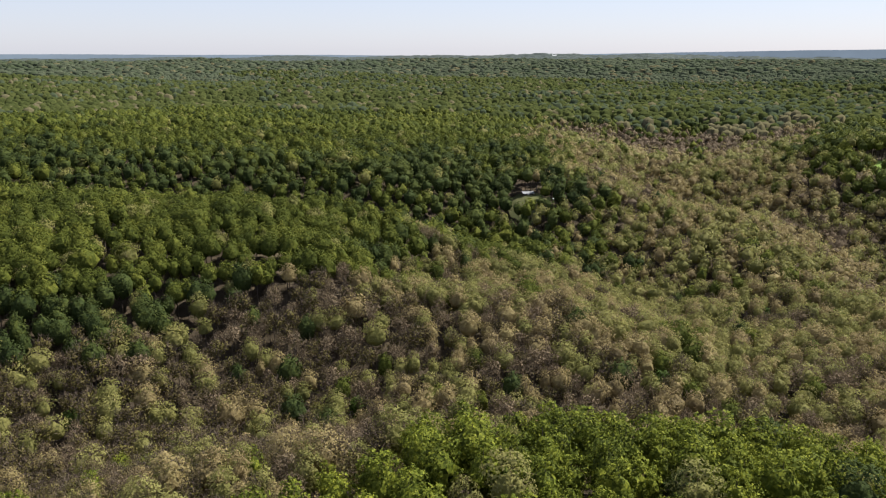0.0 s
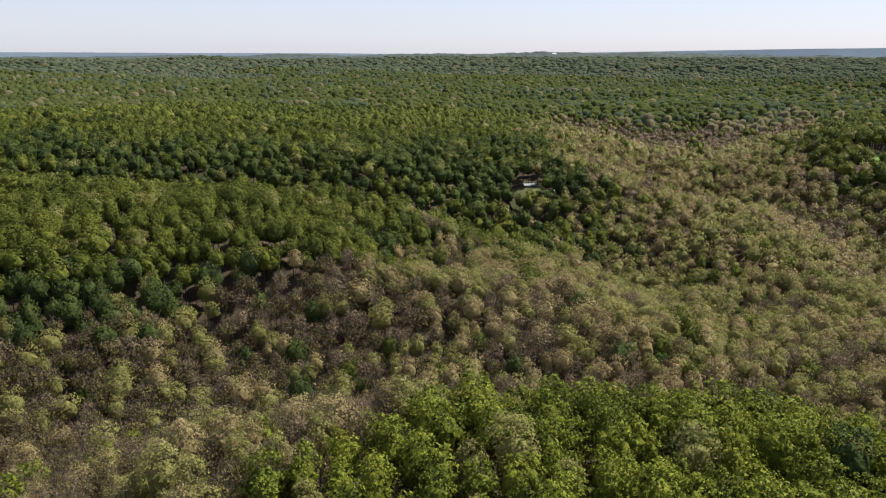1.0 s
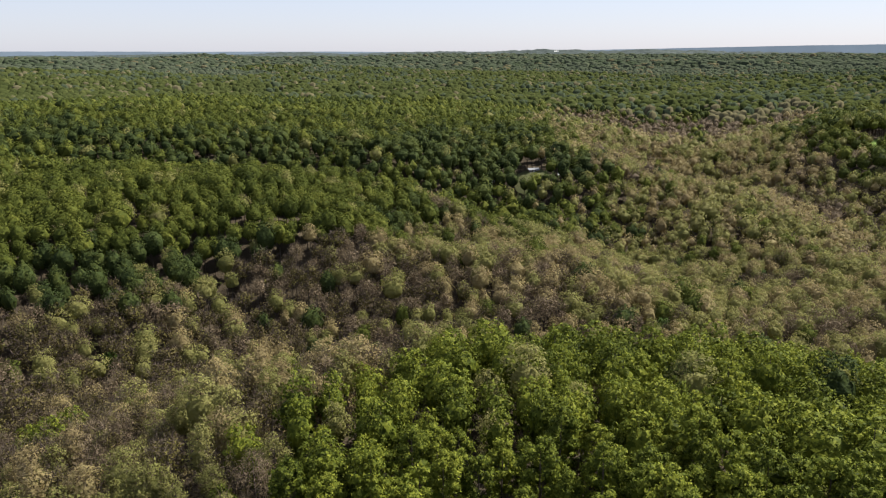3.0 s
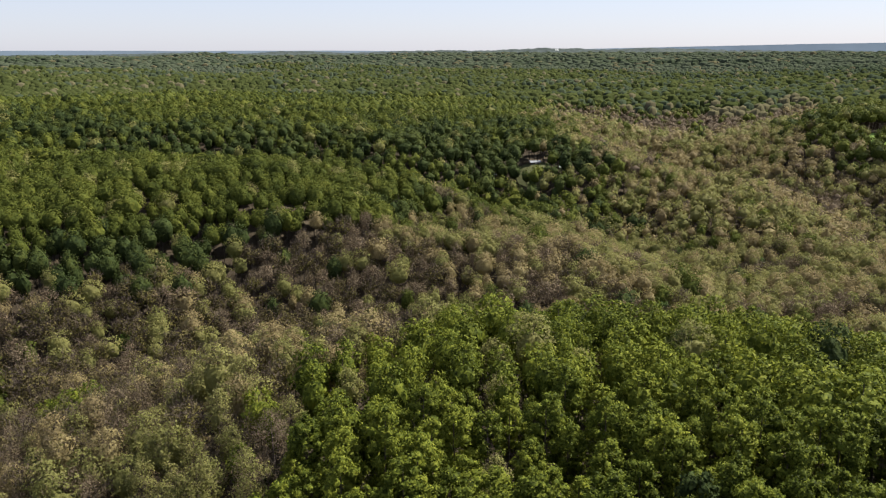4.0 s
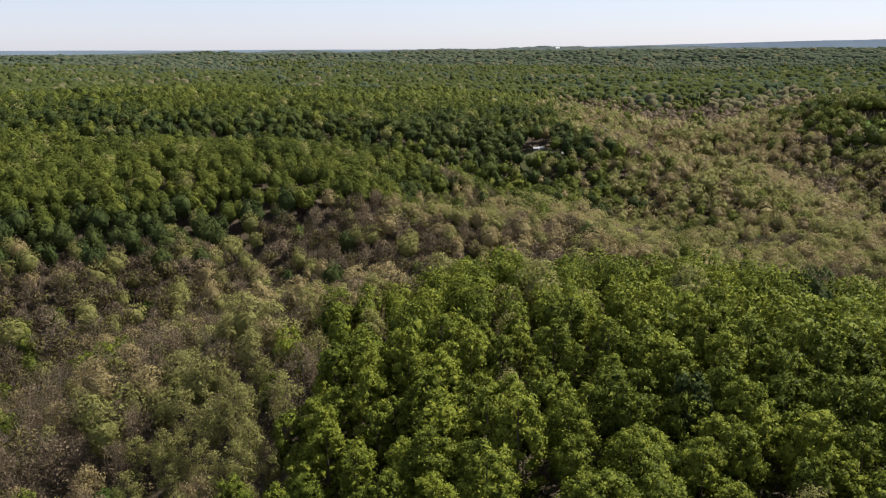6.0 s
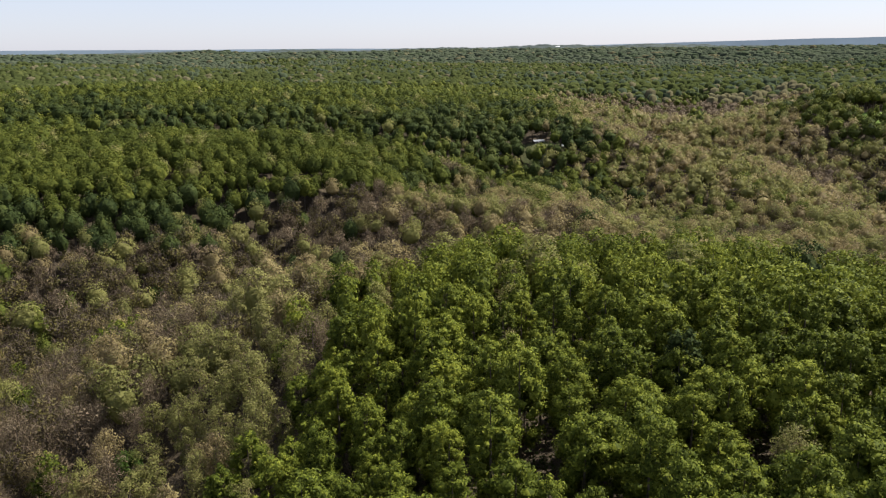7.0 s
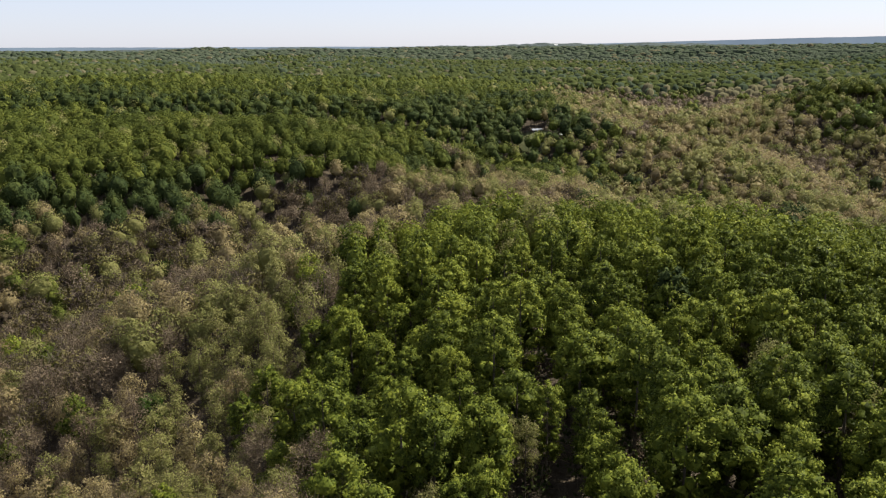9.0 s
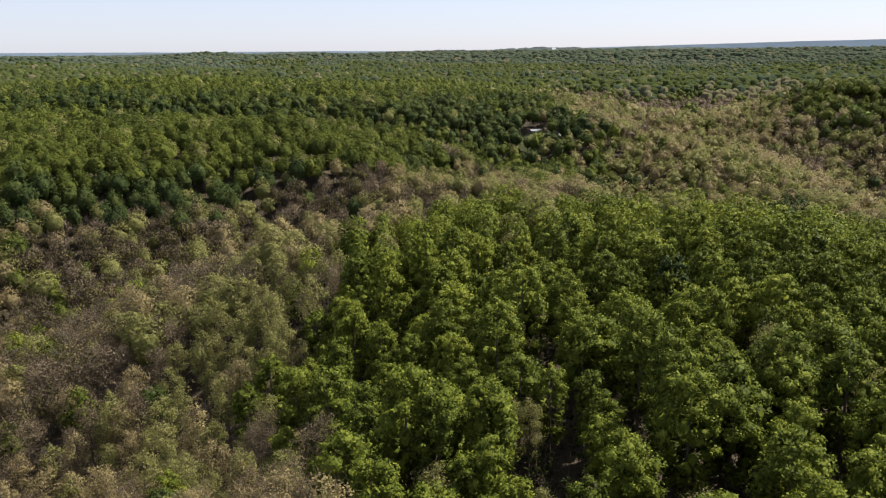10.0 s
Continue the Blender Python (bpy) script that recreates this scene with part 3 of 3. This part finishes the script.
stands[0] = (2, np.concatenate([stands[0][1], near_x[left_over]]), np.concatenate([stands[0][2], near_y[left_over]]), np.concatenate([stands[0][3], near_k[left_over]]))
STAND = {"oak": "green woods in full leaf on the slopes", "young": "pale yellow-green trees leafing out along the valley", "olive": "olive-tan budding woods in the valley",
         "bare": "grey-brown leafless woods in the valley", "vivid": "scattered small trees in vivid green leaf", "dark": "deep green stands among the leafy woods, some painting in slope shade", "brown": "dark brown budding woods on the lower slope"}
for level, x, y, k in stands:
    for kind in FORM:
        woods(LABEL[kind][0].replace("tree", "woods"), STAND[kind], level, kind, x[k == kind], y[k == kind], (8, 8, 8, 6)[level - 2])

# far crowns: uneven domes
x, y, d = plant(rng, 900, 2300, 10.5)
keep = edge(x, y, d) >= 1020
x, y, d = x[keep], y[keep], d[keep]
x2, y2, d2 = plant(rng, 2300, 3700, 21.0)
x, y, d = np.concatenate([x, x2]), np.concatenate([y, y2]), np.concatenate([d, d2])
g = kinds(rng, x, y)


def domes(name, label, material, x, y, d):
    r = np.random.default_rng(len(x))
    n = len(x)
    z = ground(x, y)
    R = r.uniform(5.2, 9.6, n) * np.where(d > 2300, 2.1, 1.0)
    H = r.uniform(13, 20, n) + 5 * r.random(n) ** 3
    a = r.uniform(0, 6.283, n)[:, None] + np.arange(5) * math.pi * 0.4
    def ring(f, zz, jit):
        rad = R[:, None] * f * r.uniform(1 - jit, 1 + jit, (n, 5))
        return np.stack([x[:, None] + np.cos(a) * rad, y[:, None] + np.sin(a) * rad, z[:, None] + H[:, None] * zz + r.uniform(-0.8, 0.8, (n, 5))], -1)
    low, high = ring(1.0, 0.42, 0.25), ring(0.68, 0.88, 0.25)
    top = np.stack([x + r.uniform(-1, 1, n), y + r.uniform(-1, 1, n), z + H], -1)[:, None].repeat(5, 1)
    hi2, lo2 = np.roll(high, -1, 1), np.roll(low, -1, 1)
    tris = np.stack([np.stack([high, hi2, top], 2), np.stack([low, lo2, high], 2), np.stack([lo2, hi2, high], 2)], 2).reshape(-1, 3, 3)
    heart = np.repeat(np.stack([x, y, z + 0.35 * H], -1), 15, 0)[:, None]
    me = mesh_of(name, [(tris, 0)], [material], [np.repeat(r.random(n), 15)], [0.6 * unit((tris - heart).reshape(-1, 3)) + 0.4 * flat(tris).reshape(-1, 3)])
    tagged(new(name, me), label, "woods", kind="stuff")


sel = (g == "oak") | (g == "vivid")
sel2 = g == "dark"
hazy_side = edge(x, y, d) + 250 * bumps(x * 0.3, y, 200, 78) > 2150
for name, label, material, part_of in (("distant_woods", "distant green treetops over rolling hills", FAR_OAK, sel & ~hazy_side), ("farther_woods", "green treetops on the farther hills, haze tinted into their colour", FAR_HAZE, sel & hazy_side)):
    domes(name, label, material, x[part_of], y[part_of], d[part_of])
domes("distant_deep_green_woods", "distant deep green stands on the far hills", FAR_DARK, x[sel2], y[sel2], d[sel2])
sel = ~(sel | sel2)
domes("distant_budding_woods", "distant olive budding treetops among green woods", FAR_OLIVE, x[sel], y[sel], d[sel])

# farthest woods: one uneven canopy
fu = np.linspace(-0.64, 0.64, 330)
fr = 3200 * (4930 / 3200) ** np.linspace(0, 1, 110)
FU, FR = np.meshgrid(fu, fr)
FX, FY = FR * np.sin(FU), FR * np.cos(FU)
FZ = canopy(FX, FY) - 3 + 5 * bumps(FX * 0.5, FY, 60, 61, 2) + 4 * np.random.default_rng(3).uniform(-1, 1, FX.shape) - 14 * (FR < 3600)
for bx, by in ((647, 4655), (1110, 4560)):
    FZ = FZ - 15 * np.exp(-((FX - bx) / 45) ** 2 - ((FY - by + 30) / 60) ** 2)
tagged(sheet("far_woods", FX, FY, FZ, FAR, False), "far forest canopy rolling to the horizon, haze tinted into its colour", "woods", kind="stuff")

# ---- distant ridge ----
ru = np.linspace(-0.66, 0.66, 260)
crest = 105 + 10 * np.clip(-ru / 0.5, 0, 1) + 37 * np.clip((ru - 0.06) / 0.46, 0, 1.2) + 3 * bumps(ru * 1000, ru * 0, 160, 71) + 1.0 * bumps(ru * 1000, ru * 0, 14, 72)
rr = np.array([4935.0, 4950.0, 4965.0])
RX, RY = rr[:, None] * np.sin(ru), rr[:, None] * np.cos(ru)
RZ = np.stack([crest * 0 + 60, crest, crest - 30])
# the ridge glows in its haze colour instead of being lit
tagged(sheet("backdrop_ridge", RX, RY, RZ, RIDGE), "wooded ridge along the horizon, its blue haze painted as a glow", "ridge", kind="structure")

# ---- underwood ----
def underwood(name, label, material, count, seed, tall, in_leaf=False):
    """Low shoots and saplings between the stems."""
    r = np.random.default_rng(seed)
    x, y = r.uniform(-150, 150, count * 3), r.uniform(-60, 200, count * 3)
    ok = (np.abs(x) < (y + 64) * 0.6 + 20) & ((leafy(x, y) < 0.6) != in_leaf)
    x, y = x[ok][:count], y[ok][:count]
    n = len(x)
    c = np.stack([x, y, ground(x, y) + tall * 0.5], 1)
    lobe = r.uniform(0.5, 1.0, n) * tall * 0.5
    lv = leaves(r, c, lobe, n * 14, 0.5, 0.8, False)[0]
    tw = twigs(r, c, lobe, n * 10, tall * 0.6, 0.08)
    tagged(new(name, mesh_of(name, [(lv, 0), (tw, 1)], [material, TWIG], [r.random(len(lv)), r.random(len(tw))])), label, "underwood", kind="stuff")


underwood("underwood", "tan and olive saplings and brush under the bare trees", OLIVE, 2600, 5, 4.0)
underwood("green_underwood", "scattered pale green saplings under the trees", YOUNG, 700, 6, 3.5)
# deep leaf tone here paints in the shade under the leafy crowns
underwood("shaded_underwood", "green saplings and brush beneath the leafy crowns, coloured dark for the shade there", DARK, 3400, 8, 4.0, True)


# ---- glades ----
def glade(name, label, key, material):
    cx, cy, rx, ry, up = GLADES[key]
    a = np.linspace(0, 2 * math.pi, 49)
    f = np.linspace(0.02, 1.1, 12)
    A, F = np.meshgrid(a, f)
    F = F * (1 + 0.1 * np.sin(3 * A) + 0.06 * np.sin(7 * A + 1))
    X, Y = cx + np.cos(A) * F * rx, cy + np.sin(A) * F * ry
    tagged(sheet(name, X, Y, ground(X, Y) + 0.7, material), label, "grass", kind="structure")


glade("yard_grass", "rough dull green grass around the cabin", "yard", LAWN)
glade("meadow", "bright green meadow on the ridge top", "meadow", GRASS)
glade("hayfield", "pale tan-green hayfield among far woods", "hayfield", HAY)


# ---- buildings in the clearing ----
def box(bm, lo, hi):
    v = [bm.verts.new((x, y, z)) for x in (lo[0], hi[0]) for y in (lo[1], hi[1]) for z in (lo[2], hi[2])]
    for f in ((0, 1, 3, 2), (4, 6, 7, 5), (0, 4, 5, 1), (2, 3, 7, 6), (0, 2, 6, 4), (1, 5, 7, 3)):
        bm.faces.new([v[i] for i in f])


def solid(name, bm, material, parent, label=""):
    bmesh.ops.recalc_face_normals(bm, faces=bm.faces)
    me = bpy.data.meshes.new(name)
    bm.to_mesh(me)
    bm.free()
    me.materials.append(material)
    return part(name, me, parent, label)


def block(name, lo, hi, material, parent, label=""):
    bm = bmesh.new()
    box(bm, lo, hi)
    bmesh.ops.bevel(bm, geom=bm.edges[:], offset=0.03, segments=1, affect="EDGES")
    return solid(name, bm, material, parent, label)


def building(name, label, x, y, turn, w, d, h, rise, roof_material, wall_material, openings=True):
    """A gabled house: w along its ridge, d across."""
    z = min(float(ground(x + i * w / 2, y + j * d / 2)) for i in (-1, 1) for j in (-1, 1))
    b = tagged(new(name), label, "building")
    b.matrix_basis = pose(x, y, z, 0, 0, turn)
    bm = bmesh.new()
    ends = []
    for sx in (-w / 2, w / 2):
        ends.append([bm.verts.new(p) for p in ((sx, -d / 2, -0.5), (sx, d / 2, -0.5), (sx, d / 2, h), (sx, 0, h + rise), (sx, -d / 2, h))])
    for k in range(5):
        if k not in (2, 3):
            bm.faces.new((ends[0][k], ends[0][(k + 1) % 5], ends[1][(k + 1) % 5], ends[1][k]))
    bm.faces.new(ends[0])
    bm.faces.new(ends[1])
    wall = solid("wall", bm, wall_material, b)
    bm = bmesh.new()
    o, t = 0.5, 0.16
    for sy in (-1, 1):
        e = d / 2 + o
        drop = rise * o / (d / 2)
        v = [bm.verts.new(p) for p in ((-w / 2 - o, sy * e, h - drop), (w / 2 + o, sy * e, h - drop), (w / 2 + o, 0, h + rise), (-w / 2 - o, 0, h + rise))]
        u = [bm.verts.new(q.co + Vector((0, 0, t))) for q in v]
        bm.faces.new(v)
        bm.faces.new(u)
        for k in range(4):
            bm.faces.new((v[k], v[(k + 1) % 4], u[(k + 1) % 4], u[k]))
    solid("roof", bm, roof_material, b)
    if openings:
        block("door", (-0.5, -d / 2 - 0.06, 0.1), (0.5, -d / 2 + 0.02, 2.1), WHITE, wall)
        for cx in (-w / 3, w / 3):
            win = block("window", (cx - 0.6, -d / 2 - 0.05, 1.0), (cx + 0.6, -d / 2 + 0.02, 2.1), WHITE, wall)
            block("pane", (cx - 0.5, -d / 2 - 0.08, 1.1), (cx + 0.5, -d / 2 - 0.055, 2.0), GLASS, win)
    return b


building("cabin", "brown wooden cabin with a pale metal gable roof in a clearing", 57, 515, 8, 7.0, 4.4, 2.6, 0.9, TIN, BOARD)
building("shed", "small brown shed with a grey metal roof beside the cabin", 77, 512, -6, 6.0, 4.0, 2.2, 0.9, GREY_TIN, BOARD, False)
building("outbuilding", "small outbuilding with a white metal roof under the trees", 27, 518, 12, 5.0, 3.5, 2.3, 0.9, TIN, BOARD, False)
building("barn", "long white barn on the far ridge", 647, 4655, 0, 24.0, 10.0, 4.5, 2.5, WHITE, WHITE, False)
building("barn", "white barn on the far wooded ridge", 1110, 4560, 10, 13.0, 8.0, 3.5, 2.0, WHITE, WHITE, False)


def car(label, x, y, turn):
    c = tagged(new("car"), label, "car")
    c.matrix_basis = pose(x, y, float(ground(x, y)) + 0.25, 0, 0, turn)
    bm = bmesh.new()
    side = [(-2.2, 0.35), (2.2, 0.35), (2.2, 0.85), (1.2, 0.98), (0.6, 1.5), (-1.5, 1.5), (-2.1, 1.0)]
    a = [bm.verts.new((px, -0.88, pz)) for px, pz in side]
    b = [bm.verts.new((px, 0.88, pz)) for px, pz in side]
    bm.faces.new(a)
    bm.faces.new(b)
    for k in range(len(side)):
        bm.faces.new((a[k], a[(k + 1) % len(side)], b[(k + 1) % len(side)], b[k]))
    bmesh.ops.bevel(bm, geom=bm.edges[:], offset=0.06, segments=2, affect="EDGES")
    body = solid("body", bm, WHITE, c)
    for sy in (-0.9, 0.87):
        block("window", (-1.3, sy, 1.02), (0.6, sy + 0.03, 1.4), GLASS, body)
    for wx in (-1.35, 1.35):
        for wy in (-0.8, 0.8):
            bm = bmesh.new()
            bmesh.ops.create_cone(bm, cap_ends=True, segments=16, radius1=0.34, radius2=0.34, depth=0.22)
            bmesh.ops.transform(bm, matrix=pose(wx, wy, 0.34, 90, 0, 0), verts=bm.verts)
            solid("wheel", bm, RUBBER, c, "black rubber wheel")


car("white car parked on the grass beside the cabin", 42, 512, 20)


# low brush that fills the valley between the budding trees
def brush(name, label, material, seed):
    r = np.random.default_rng(seed)
    x, y, d = plant(r, 190, 950, 7.0)
    ok = (leafy(x, y) < 0.45) & (browns(x, y) < 0.7)
    x, y = x[ok], y[ok]
    n = len(x)
    c = np.stack([x, y, ground(x, y) + r.uniform(2.0, 9.0, n)], 1)
    tris = leaves(r, c, r.uniform(1.8, 3.6, n), n * 10, 1.0, 0.9, False, True, 0.4)[0]
    tagged(new(name, mesh_of(name, [(tris, 0)], [material], [r.random(len(tris))])), label, "underwood", kind="stuff")


brush("valley_brush", "olive-tan brush filling the valley between budding trees", OLIVE, 12)
brush("pale_valley_brush", "pale green brush filling the valley between budding trees", YOUNG, 13)


# woods beside and behind the camera's way
r = np.random.default_rng(19)
bx, by = np.meshgrid(np.arange(-420, 420, 7.5), np.arange(-420, 420, 7.5))
bx, by = bx.ravel() + r.uniform(-3, 3, bx.size), by.ravel() + r.uniform(-3, 3, bx.size)
ok = (np.abs(bx + 4) > (by + 64) * 0.585 + 25) | (by < -52)
ok &= (bx ** 2 + by ** 2 < 410 ** 2) & ~cleared(bx, by)
bx, by = bx[ok], by[ok]
bd = np.hypot(bx, by)
k = leafy(bx, by) > 0.5
domes("hillside_woods", "green treetops on the slopes beside the valley", FAR_OAK, bx[k], by[k], bd[k])
domes("hillside_budding_woods", "olive budding treetops on the slopes beside the valley", FAR_OLIVE, bx[~k], by[~k], bd[~k])
